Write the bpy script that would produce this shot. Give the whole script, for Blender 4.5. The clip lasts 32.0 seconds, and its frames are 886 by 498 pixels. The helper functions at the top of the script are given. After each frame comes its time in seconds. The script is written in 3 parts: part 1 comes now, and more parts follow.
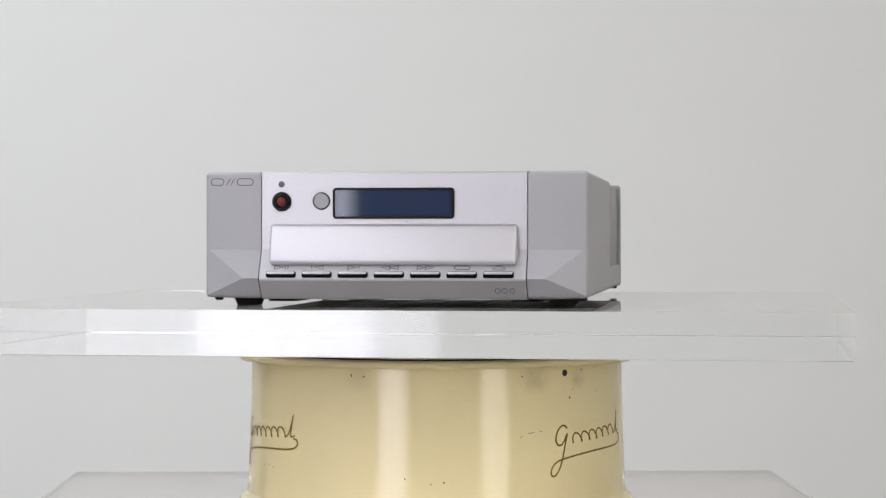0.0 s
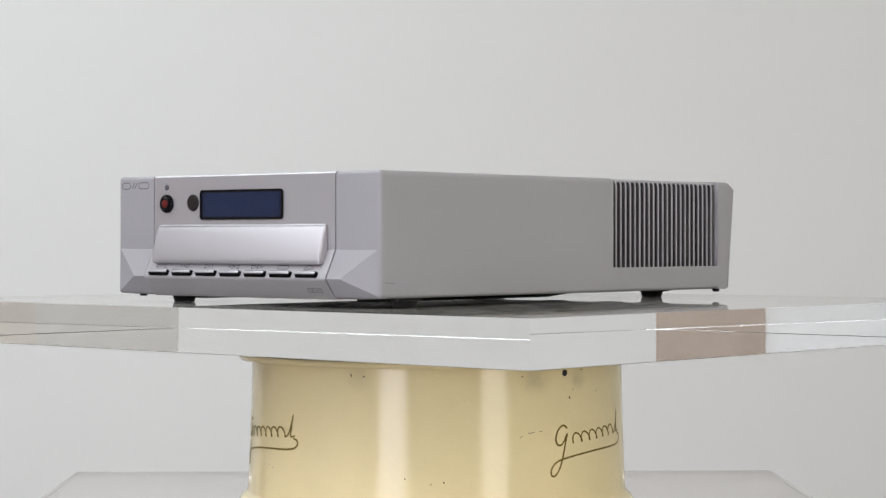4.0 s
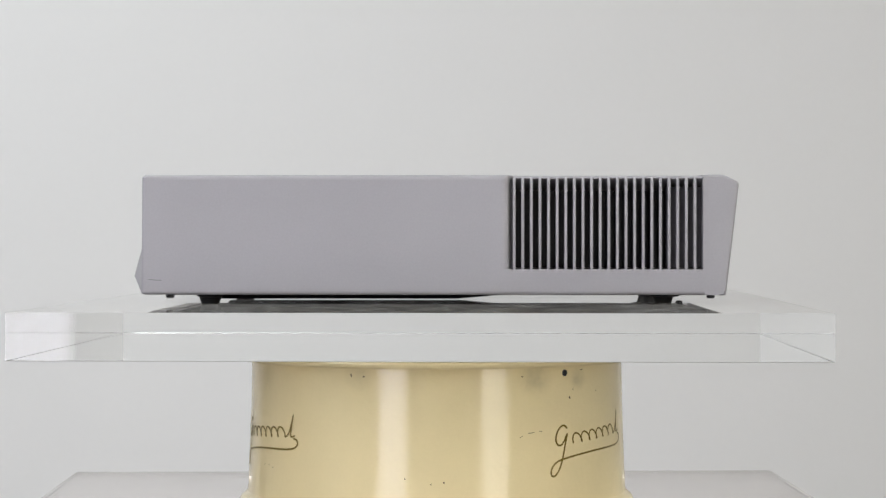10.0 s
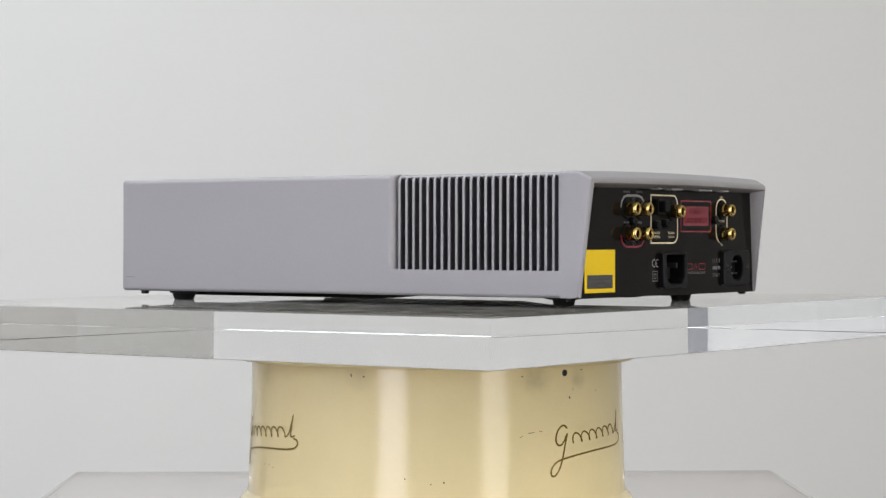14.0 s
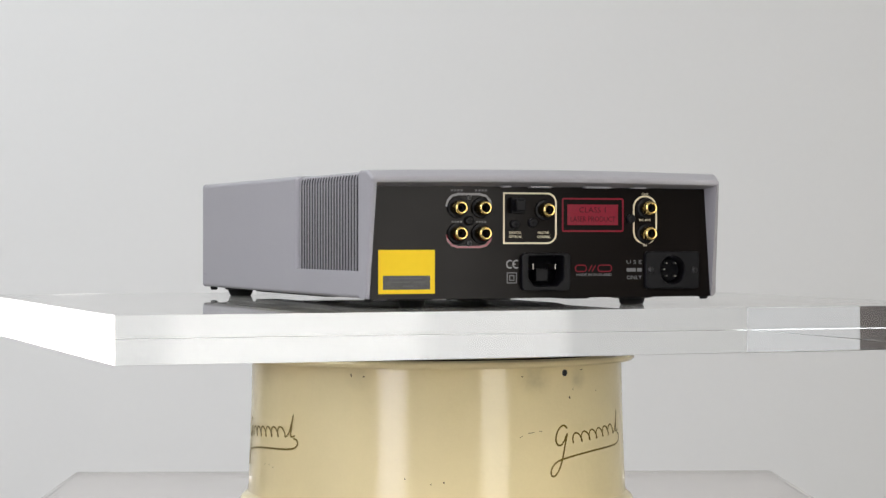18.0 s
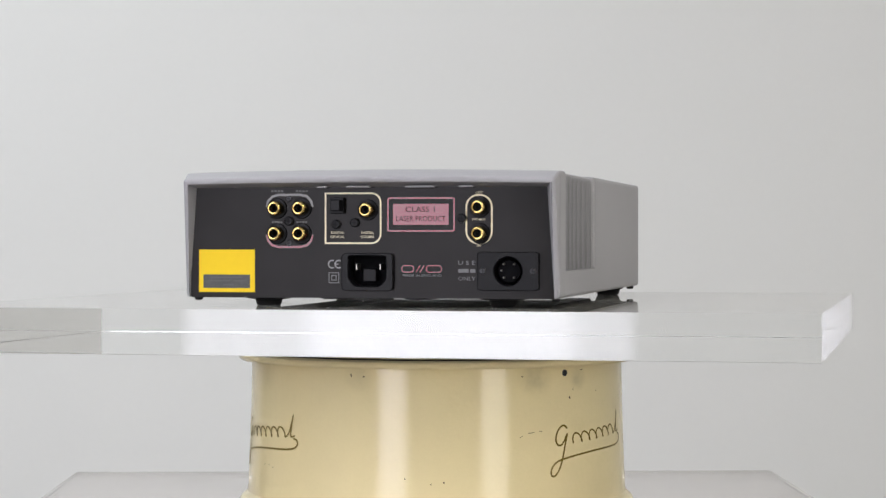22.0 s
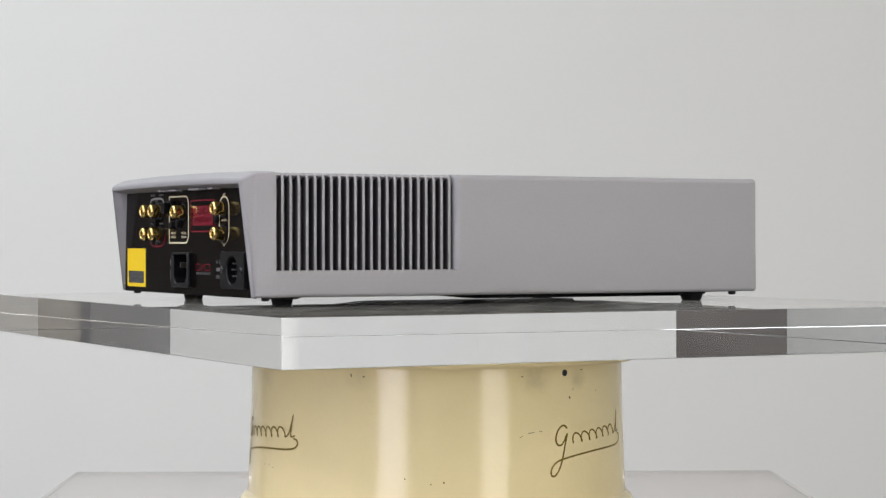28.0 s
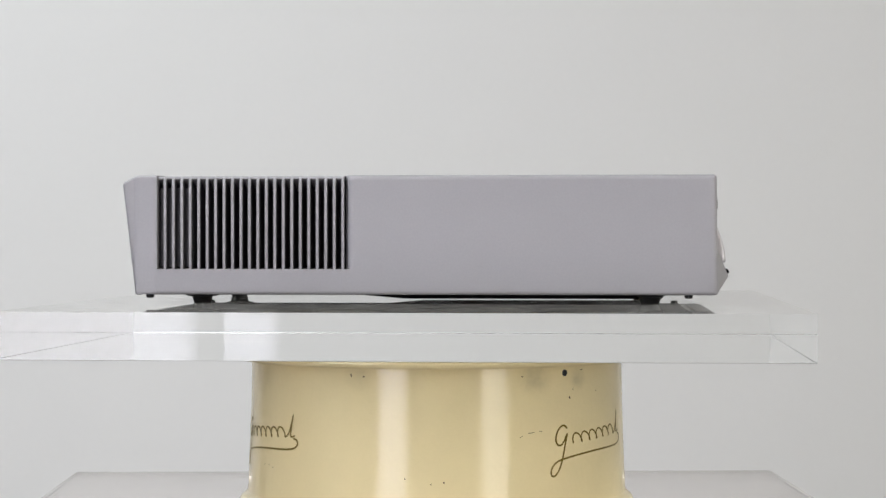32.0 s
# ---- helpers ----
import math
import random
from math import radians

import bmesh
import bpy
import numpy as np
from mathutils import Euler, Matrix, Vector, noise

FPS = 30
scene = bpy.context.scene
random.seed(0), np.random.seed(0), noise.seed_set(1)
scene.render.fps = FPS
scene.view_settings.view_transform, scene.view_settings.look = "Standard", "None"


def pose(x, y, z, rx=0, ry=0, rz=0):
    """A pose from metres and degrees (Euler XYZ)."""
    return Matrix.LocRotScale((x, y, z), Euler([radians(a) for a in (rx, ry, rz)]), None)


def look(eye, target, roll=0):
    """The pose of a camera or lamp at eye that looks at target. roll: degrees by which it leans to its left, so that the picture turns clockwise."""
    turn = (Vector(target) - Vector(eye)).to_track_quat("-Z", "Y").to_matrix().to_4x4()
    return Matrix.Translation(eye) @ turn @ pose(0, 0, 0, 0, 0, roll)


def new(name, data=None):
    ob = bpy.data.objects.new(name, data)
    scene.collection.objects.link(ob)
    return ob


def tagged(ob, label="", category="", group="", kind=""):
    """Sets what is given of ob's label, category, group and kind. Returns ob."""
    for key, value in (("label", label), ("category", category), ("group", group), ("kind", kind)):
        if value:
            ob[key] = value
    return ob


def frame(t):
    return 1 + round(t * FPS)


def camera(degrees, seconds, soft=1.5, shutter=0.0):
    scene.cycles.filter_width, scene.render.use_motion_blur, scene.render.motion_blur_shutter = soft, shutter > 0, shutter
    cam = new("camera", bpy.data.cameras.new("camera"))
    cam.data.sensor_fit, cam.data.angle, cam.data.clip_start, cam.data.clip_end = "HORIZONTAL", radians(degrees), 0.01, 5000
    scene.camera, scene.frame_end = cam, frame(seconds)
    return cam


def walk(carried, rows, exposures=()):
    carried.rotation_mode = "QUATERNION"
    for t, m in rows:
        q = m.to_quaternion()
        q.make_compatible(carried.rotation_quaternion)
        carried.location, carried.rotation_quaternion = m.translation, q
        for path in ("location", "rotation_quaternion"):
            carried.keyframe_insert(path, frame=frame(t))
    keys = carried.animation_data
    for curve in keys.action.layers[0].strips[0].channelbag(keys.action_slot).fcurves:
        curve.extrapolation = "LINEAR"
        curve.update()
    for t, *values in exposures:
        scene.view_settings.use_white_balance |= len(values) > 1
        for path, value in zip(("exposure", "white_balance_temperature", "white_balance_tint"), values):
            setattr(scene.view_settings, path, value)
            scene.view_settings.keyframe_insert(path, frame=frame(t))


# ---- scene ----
# ---- camera: stands still, a little above the glassy slab, level ----
cam = camera(23.52, 32.0, soft=1.4)
EYE = (0.0, -1.3497, 0.0391)
AIM = (0.00394, 0.0, 0.0328)
walk(cam, [(0.0, look(EYE, AIM)), (32.0, look(EYE, AIM))])

# ---- light: two tall soft boxes beside the camera, unseen ceiling panels, two added as fill ----
world = bpy.data.worlds.new("world")
scene.world = world
world.use_nodes = True
world.node_tree.nodes["Background"].inputs["Color"].default_value = (0.9, 0.95, 1.0, 1)
world.node_tree.nodes["Background"].inputs["Strength"].default_value = 0.05
scene.view_settings.exposure = 0.0


def area_lamp(name, eye, target, wide, high, watts, colour):
    data = bpy.data.lights.new(name, "AREA")
    data.shape, data.size, data.size_y = "RECTANGLE", wide, high
    data.energy, data.color = watts, colour
    ob = new(name, data)
    ob.matrix_world = look(eye, target)
    return ob


def around(azimuth, distance, z):
    a = radians(azimuth)
    return (math.sin(a) * distance, -math.cos(a) * distance, z)


# each soft box is bright in the middle and fades towards its sides
for k in range(5):
    area_lamp("soft_box_lamp", around(-25.6, 1.85 + 0.006 * k, 0.44), (0, 0, 0.44), 0.485 + 0.011 * k, 1.6, 2.72, (0.985, 0.963, 1.08))
    area_lamp("soft_box_lamp", around(33.8, 1.85 + 0.006 * k, 0.44), (0, 0, 0.44), 0.50 + 0.011 * k, 1.6, 2.42, (1.0, 0.97, 0.92))
area_lamp("unseen_ceiling_lamp", (-1.15, 0.2, 1.72), (-1.15, 0.2, 0), 1.3, 2.0, 36.5, (0.92, 0.985, 1.015))
# two side lamps out of view, added as fill for flanks and side walls
area_lamp("unseen_ceiling_lamp", (2.5, -1.1, 1.72), (2.5, -1.1, 0), 0.7, 1.8, 36, (1.0, 0.985, 0.90))
area_lamp("unseen_ceiling_lamp", (-2.2, -1.7, 1.72), (-2.2, -1.7, 0), 0.7, 1.9, 46, (0.94, 0.955, 1.03))


# ---- materials ----
def material(name, colour, rough=0.5, metal=0.0, spread=0.05, grain=300.0, bump=0.0, bump_scale=800.0,
             stain=0.0, stain_scale=12.0, coat=0.0, ior=1.5, clear=0.0, rough_spread=0.0, coat_rough=0.06, wave=0.0, wave_scale=110.0, spots=(), coat_ior=1.5):
    """A principled surface whose colour, gloss and relief vary at two scales."""
    m = bpy.data.materials.new(name)
    m.use_nodes = True
    nt = m.node_tree
    p = nt.nodes["Principled BSDF"]
    p.inputs["Metallic"].default_value = metal
    p.inputs["IOR"].default_value = ior
    p.inputs["Transmission Weight"].default_value = clear
    p.inputs["Coat Weight"].default_value = coat
    p.inputs["Coat Roughness"].default_value = coat_rough
    p.inputs["Coat IOR"].default_value = coat_ior
    tex = nt.nodes.new("ShaderNodeTexCoord")

    def cloud(scale, detail):
        n = nt.nodes.new("ShaderNodeTexNoise")
        n.inputs["Scale"].default_value = scale
        n.inputs["Detail"].default_value = detail
        nt.links.new(tex.outputs["Object"], n.inputs["Vector"])
        return n.outputs["Fac"]

    fine, wide = cloud(grain, 3), cloud(stain_scale, 5)
    total = nt.nodes.new("ShaderNodeMix")
    total.data_type = "RGBA"
    total.inputs["A"].default_value = tuple(c * (1 - spread) for c in colour) + (1,)
    total.inputs["B"].default_value = tuple(min(1.0, c * (1 + spread)) for c in colour) + (1,)
    nt.links.new(fine, total.inputs["Factor"])
    out = total.outputs["Result"]
    if stain:
        ramp = nt.nodes.new("ShaderNodeMapRange")
        ramp.inputs["From Min"].default_value, ramp.inputs["From Max"].default_value = 0.35, 0.7
        ramp.inputs["To Min"].default_value, ramp.inputs["To Max"].default_value = 0.0, stain
        nt.links.new(wide, ramp.inputs["Value"])
        mix = nt.nodes.new("ShaderNodeMix")
        mix.data_type = "RGBA"
        nt.links.new(ramp.outputs["Result"], mix.inputs["Factor"])
        nt.links.new(out, mix.inputs["A"])
        mix.inputs["B"].default_value = tuple(c * 0.55 for c in colour) + (1,)
        out = mix.outputs["Result"]
    for (sx, sy, sz), reach, depth in spots:
        # a smudge of its own: fades out from its middle, broken up by the grain
        far = nt.nodes.new("ShaderNodeVectorMath")
        far.operation = "DISTANCE"
        far.inputs[1].default_value = (sx * 0.001, sy * 0.001, sz * 0.001)
        nt.links.new(tex.outputs["Object"], far.inputs[0])
        fade = nt.nodes.new("ShaderNodeMapRange")
        fade.interpolation_type = "SMOOTHSTEP"
        fade.inputs["From Min"].default_value, fade.inputs["From Max"].default_value = 0.0, reach * 0.001
        fade.inputs["To Min"].default_value, fade.inputs["To Max"].default_value = depth, 0.0
        nt.links.new(far.outputs["Value"], fade.inputs["Value"])
        mott = nt.nodes.new("ShaderNodeMath")
        mott.operation = "MULTIPLY"
        nt.links.new(fade.outputs["Result"], mott.inputs[0])
        nt.links.new(cloud(160, 4), mott.inputs[1])
        dirt = nt.nodes.new("ShaderNodeMix")
        dirt.data_type = "RGBA"
        nt.links.new(mott.outputs[0], dirt.inputs["Factor"])
        nt.links.new(out, dirt.inputs["A"])
        dirt.inputs["B"].default_value = tuple(c * 0.25 for c in colour) + (1,)
        out = dirt.outputs["Result"]
    nt.links.new(out, p.inputs["Base Color"])
    if rough_spread:
        rr = nt.nodes.new("ShaderNodeMapRange")
        rr.inputs["To Min"].default_value, rr.inputs["To Max"].default_value = rough - rough_spread, rough + rough_spread
        nt.links.new(wide, rr.inputs["Value"])
        nt.links.new(rr.outputs["Result"], p.inputs["Roughness"])
    else:
        p.inputs["Roughness"].default_value = rough
    if bump:
        b = nt.nodes.new("ShaderNodeBump")
        b.inputs["Strength"].default_value = bump
        b.inputs["Distance"].default_value = 0.0004
        nt.links.new(cloud(bump_scale, 2), b.inputs["Height"])
        if wave:
            w = nt.nodes.new("ShaderNodeBump")
            w.inputs["Strength"].default_value = 1.0
            w.inputs["Distance"].default_value = wave
            nt.links.new(cloud(wave_scale, 3), w.inputs["Height"])
            nt.links.new(w.outputs["Normal"], b.inputs["Normal"])
        nt.links.new(b.outputs["Normal"], p.inputs["Normal"])
        if coat:
            nt.links.new(b.outputs["Normal"], p.inputs["Coat Normal"])
    return m


SILVER = material("silver_paint", (0.322, 0.316, 0.331), 0.5, 0.06, 0.05, 900, 0.12, 2500, 0.08, 9, rough_spread=0.04, ior=1.35)
FASCIA = material("satin_aluminium", (0.45, 0.44, 0.46), 0.45, 0.65, 0.04, 900, 0.08, 2500, 0.06, 14, rough_spread=0.03)
TRAY = material("tray_aluminium", (0.53, 0.517, 0.54), 0.55, 0.8, 0.03, 900, 0.08, 2500, 0.04, 14)
BLACK = material("black_panel_paint", (0.0076, 0.0061, 0.0054), 0.13, 0.0, 0.15, 1200, 0.02, 3000, 0.4, 40, ior=1.18, rough_spread=0.09)
PLASTIC = material("black_plastic", (0.006, 0.006, 0.007), 0.25, 0.0, 0.1, 900, ior=1.19)
MOULDED = material("moulded_black_plastic", (0.0055, 0.0055, 0.0065), 0.32, 0.0, 0.15, 900, 0.1, 1500, ior=1.22)
RUBBER = material("black_rubber", (0.011, 0.011, 0.012), 0.6, 0.0, 0.2, 1500, 0.2, 3000, ior=1.3)
DARK = material("dark_recess", (0.004, 0.004, 0.005), 0.7, 0.0, 0.2, 400, ior=1.15)
GLASS = material("display_glass", (0.0012, 0.006, 0.025), 0.03, 0.0, 0.05, 60, ior=1.57)
GLASS.node_tree.nodes["Principled BSDF"].inputs["Specular Tint"].default_value = (0.88, 0.96, 1.0, 1)
SCREEN = material("display_screen", (0.0013, 0.013, 0.05), 0.03, 0.0, 0.05, 60, ior=1.57)
LENS = material("dark_lens", (0.004, 0.005, 0.008), 0.03, 0.0, 0.05, 60, ior=1.65)
POWER = material("red_button", (0.12, 0.018, 0.016), 0.3, 0.0, 0.15, 600, ior=1.25)
GOLD = material("gold_plate", (0.70, 0.52, 0.19), 0.2, 1.0, 0.06, 900)
STEEL = material("bright_steel", (0.3, 0.29, 0.27), 0.35, 1.0, 0.05, 900)
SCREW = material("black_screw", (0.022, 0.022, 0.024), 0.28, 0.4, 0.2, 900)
YELLOW = material("yellow_label", (0.84, 0.58, 0.025), 0.5, 0.0, 0.03, 300, ior=1.2)
GREYBAR = material("grey_label_print", (0.06, 0.06, 0.062), 0.5, 0.0, 0.5, 500, stain=0.5, stain_scale=120)
RED = material("red_foil", (0.19, 0.009, 0.022), 0.12, 0.0, 0.08, 400, coat=0.35, coat_rough=0.08, ior=1.4)
FIN_INNER = material("dark_fin_inside", (0.10, 0.098, 0.106), 0.5, 0.2, 0.1, 900, ior=1.3)
CREAM = material("cream_print", (0.72, 0.64, 0.44), 0.4, 0.0, 0.04, 300)
GREYINK = material("grey_print", (0.12, 0.12, 0.125), 0.45, 0.0, 0.1, 300)
INK = material("dark_red_ink", (0.04, 0.004, 0.008), 0.5, 0.0, 0.1, 300, ior=1.1)
SYMBOL = material("dark_grey_ink", (0.085, 0.085, 0.095), 0.5, 0.0, 0.1, 300)
ACRYLIC = material("clear_acrylic", (0.985, 0.993, 0.99), 0.0, 0.0, 0.002, 40, ior=1.49, clear=1.0)
SANDED = material("sanded_acrylic", (0.97, 0.97, 0.955), 0.35, 0.0, 0.01, 60, ior=1.49, clear=1.0)
ENAMEL = material("cream_enamel", (0.845, 0.715, 0.40), 0.65, 0.0, 0.02, 500, 0.08, 700, 0.16, 16, coat=0.85, ior=1.25, wave=0.00016, wave_scale=200, coat_ior=1.5, coat_rough=0.05,
                  spots=(((58, -102, -42), 15, 0.55), ((84, -81, -44), 9, 0.5), ((-46, -108, -41), 12, 0.3), ((-105, -52, -42), 16, 0.25)))
NICK = material("pale_dust", (0.75, 0.76, 0.75), 0.6, 0.0, 0.1, 300)
SCRIPT = material("bronze_transfer", (0.2, 0.14, 0.015), 0.45, 0.0, 0.1, 300)
PALEINK = material("pale_grey_print", (0.2, 0.197, 0.2), 0.35, 0.0, 0.1, 300)
DIMINK = material("dim_grey_print", (0.07, 0.07, 0.072), 0.45, 0.0, 0.1, 300)
AGED = material("aged_clear_acrylic", (0.86, 0.81, 0.785), 0.02, 0.0, 0.02, 30, ior=1.49, clear=1.0)
CHIP = material("rust_chip", (0.07, 0.035, 0.02), 0.7, 0.0, 0.4, 900)
PAINT_WALL = material("wall_paint", (0.80, 0.805, 0.80), 0.75, 0.0, 0.01, 90, 0.1, 300, 0.03, 0.8)
PAINT_SIDE = material("side_wall_paint", (0.82, 0.79, 0.75), 0.8, 0.0, 0.03, 60, stain=0.3, stain_scale=1.6)
CEILING = material("ceiling_paint", (0.75, 0.75, 0.74), 0.85, 0.0, 0.02, 60)
FLOOR = material("floor_screed", (0.13, 0.11, 0.095), 0.6, 0.0, 0.08, 40, stain=0.3, stain_scale=2)
REFLECT_BROWN = material("brown_reflection_panel", (0.50, 0.395, 0.32), 0.5, 0.0, 0.15, 30, stain=0.5, stain_scale=3)
REFLECT_SLATE = material("slate_reflection_panel", (0.38, 0.39, 0.425), 0.6, 0.0, 0.2, 20, stain=0.6, stain_scale=2.5)
UMBER = material("umber_reflection_wall", (0.19, 0.17, 0.16), 0.7, 0.0, 0.05, 60, stain=1.0, stain_scale=1.8)
TABLE = material("plinth_paint", (0.55, 0.53, 0.51), 0.35, 0.0, 0.03, 200, stain=0.08, stain_scale=6)


def dusty_acrylic():
    """Clear acrylic under a thin uneven film of pale dust."""
    m = ACRYLIC.copy()
    m.name = "dusty_clear_acrylic"
    nt = m.node_tree
    film = nt.nodes.new("ShaderNodeBsdfDiffuse")
    film.inputs["Color"].default_value = (0.66, 0.64, 0.60, 1)
    tex = nt.nodes.new("ShaderNodeTexCoord")
    cloud = nt.nodes.new("ShaderNodeTexNoise")
    cloud.inputs["Scale"].default_value, cloud.inputs["Detail"].default_value = 45, 6
    nt.links.new(tex.outputs["Object"], cloud.inputs["Vector"])
    much = nt.nodes.new("ShaderNodeMapRange")
    much.inputs["From Min"].default_value, much.inputs["From Max"].default_value = 0.3, 0.75
    much.inputs["To Min"].default_value, much.inputs["To Max"].default_value = 0.03, 0.20
    nt.links.new(cloud.outputs["Fac"], much.inputs["Value"])
    mix = nt.nodes.new("ShaderNodeMixShader")
    nt.links.new(much.outputs["Result"], mix.inputs[0])
    nt.links.new(nt.nodes["Principled BSDF"].outputs[0], mix.inputs[1])
    nt.links.new(film.outputs[0], mix.inputs[2])
    nt.links.new(mix.outputs[0], nt.nodes["Material Output"].inputs["Surface"])
    return m


DUSTY = dusty_acrylic()


# ---- mesh helpers; sizes of small things in millimetres ----
MM = 0.001


def part(name, bm, mat, parent=None, label="", smooth=False, sharp=32):
    me = bpy.data.meshes.new(name)
    bmesh.ops.recalc_face_normals(bm, faces=bm.faces)
    bm.to_mesh(me)
    bm.free()
    me.materials.append(mat)
    if smooth:
        for f in me.polygons:
            f.use_smooth = True
        me.set_sharp_from_angle(angle=radians(sharp))
    ob = new(name, me)
    ob.parent = parent
    return tagged(ob, label)


def again(ob, parent, move):
    """The same mesh once more as a part of its own, moved by some millimetres."""
    o = new(ob.name.split(".")[0], ob.data)
    o.parent = parent
    o.location = Vector(move) * MM
    if "label" in ob:
        o["label"] = ob["label"]
    return o


def thing(name, label, category, group=""):
    return tagged(new(name), label, category, group)


def soften(bm, size, segments=2, edges=None):
    edges = edges if edges is not None else [e for e in bm.edges if e.is_manifold and e.calc_face_angle(0) > 0.4]
    bmesh.ops.bevel(bm, geom=edges, offset=size, segments=segments, profile=0.5, affect="EDGES")


def box(x0, x1, y0, y1, z0, z1, bevel=0.0, segments=2, into=None):
    """A box in millimetres."""
    bm = bmesh.new()
    bmesh.ops.create_cube(bm, size=1, matrix=Matrix.LocRotScale(
        Vector(((x0 + x1) / 2, (y0 + y1) / 2, (z0 + z1) / 2)) * MM, None,
        Vector((abs(x1 - x0), abs(y1 - y0), abs(z1 - z0))) * MM))
    if bevel:
        soften(bm, bevel * MM, segments)
    return merged(into, bm)


def merged(into, bm):
    if into is None:
        return bm
    me = bpy.data.meshes.new("swap")
    bm.to_mesh(me)
    bm.free()
    into.from_mesh(me)
    bpy.data.meshes.remove(me)
    return into


def prism(points, lo, hi, axis="X", bevel=0.0, segments=2, into=None):
    """A polygon pushed along an axis. X: points are (y, z); Y: (x, z); Z: (x, y)."""
    bm = bmesh.new()

    def place(a, b, c):
        return Vector({"X": (c, a, b), "Y": (a, c, b), "Z": (a, b, c)}[axis]) * MM

    low = [bm.verts.new(place(a, b, lo)) for a, b in points]
    high = [bm.verts.new(place(a, b, hi)) for a, b in points]
    n = len(points)
    bm.faces.new(low)
    bm.faces.new(high[::-1])
    for i in range(n):
        bm.faces.new((low[i], low[(i + 1) % n], high[(i + 1) % n], high[i]))
    if bevel:
        bmesh.ops.recalc_face_normals(bm, faces=bm.faces)
        soften(bm, bevel * MM, segments)
    return merged(into, bm)


def lathe(profile, axis="Y", at=(0, 0, 0), steps=24, into=None):
    """Turns (radius, height) points, in millimetres, about an axis; ends at radius 0 close it."""
    bm = bmesh.new()
    rings = []
    for r, h in profile:
        ring = []
        for k in range(steps if r > 1e-6 else 1):
            a = 2 * math.pi * k / steps
            u, v = r * math.cos(a), r * math.sin(a)
            p = {"Y": (u, h, v), "Z": (u, v, h), "X": (h, u, v)}[axis]
            ring.append(bm.verts.new((Vector(p) + Vector(at)) * MM))
        rings.append(ring)
    for a, b in zip(rings, rings[1:]):
        for k in range(steps):
            k2 = (k + 1) % steps
            if len(a) == 1 and len(b) == 1:
                continue
            if len(a) == 1:
                bm.faces.new((a[0], b[k], b[k2]))
            elif len(b) == 1:
                bm.faces.new((a[k], b[0], a[k2]))
            else:
                bm.faces.new((a[k], b[k], b[k2], a[k2]))
    return merged(into, bm)


def stroke(points, width, place, thick=0.12, closed=False, into=None):
    """A flat line of some width along (u, v) points; place(u, v, h) gives the spot h above the surface, in millimetres."""
    bm = bmesh.new()
    pts = [Vector(p) for p in points]
    n = len(pts)
    rows = []
    for i, p in enumerate(pts):
        a = pts[i - 1] if (i or closed) else p
        b = pts[(i + 1) % n] if (i < n - 1 or closed) else p
        d1, d2 = (p - a), (b - p)
        d1 = d1.normalized() if d1.length > 1e-9 else d2.normalized()
        d2 = d2.normalized() if d2.length > 1e-9 else d1
        t = d1 + d2
        t = t.normalized() if t.length > 1e-6 else d1
        k = min(2.0, 1 / max(0.4, t.dot(d1)))
        s = Vector((-t.y, t.x)) * (width / 2 * k)
        rows.append([bm.verts.new(Vector(place(*q, h)) * MM) for q, h in
                     ((p + s, 0), (p + s, thick), (p - s, thick), (p - s, 0))])
    for i in range(n if closed else n - 1):
        a, b = rows[i], rows[(i + 1) % n]
        for j in range(4):
            bm.faces.new((a[j], b[j], b[(j + 1) % 4], a[(j + 1) % 4]))
    if not closed:
        bm.faces.new(rows[0])
        bm.faces.new(rows[-1][::-1])
    return merged(into, bm)


def rounded(u0, u1, v0, v1, radii, steps=5):
    """A rectangle's outline with rounded corners: radii for (u1 v1), (u0 v1), (u0 v0), (u1 v0)."""
    pts = []
    lo_u, hi_u, lo_v, hi_v = min(u0, u1), max(u0, u1), min(v0, v1), max(v0, v1)
    for (cu, cv, start), r in zip(((hi_u, hi_v, 0), (lo_u, hi_v, 90), (lo_u, lo_v, 180), (hi_u, lo_v, 270)), radii):
        su, sv = (1 if cu == hi_u else -1), (1 if cv == hi_v else -1)
        for k in range(steps + 1 if r else 1):
            a = radians(start + 90 * k / steps)
            pts.append((cu - su * r + r * math.cos(a), cv - sv * r + r * math.sin(a)) if r else (cu, cv))
    return pts


def lettering(name, text, size, spot, mat, parent, label, wide=None, facing=180):
    """Words as a thin mesh, centred at spot (mm); facing 180 looks towards +y, 0 towards -y."""
    curve = bpy.data.curves.new(name, "FONT")
    curve.body, curve.size, curve.align_x, curve.align_y = text, size * MM, "CENTER", "CENTER"
    curve.extrude, curve.resolution_u = 0.00004, 2
    ob = bpy.data.objects.new(name, curve)
    me = bpy.data.meshes.new_from_object(ob)
    bpy.data.objects.remove(ob)
    xs = [v.co.x for v in me.vertices]
    k = (wide * MM / (max(xs) - min(xs))) if wide else 1.0
    me.transform(pose(0, 0, 0, 90, 0, facing) @ Matrix.Diagonal((k, 1, 1, 1)))
    me.materials.append(mat)
    o = new(name, me)
    o.parent = parent
    o.location = Vector(spot) * MM
    return tagged(o, label)


# ---- the room ----
def slab_of(name, x0, x1, y0, y1, z0, z1, mat, label):
    o = part(name, box(x0, x1, y0, y1, z0, z1), mat)
    return tagged(o, label, "room", kind="structure")


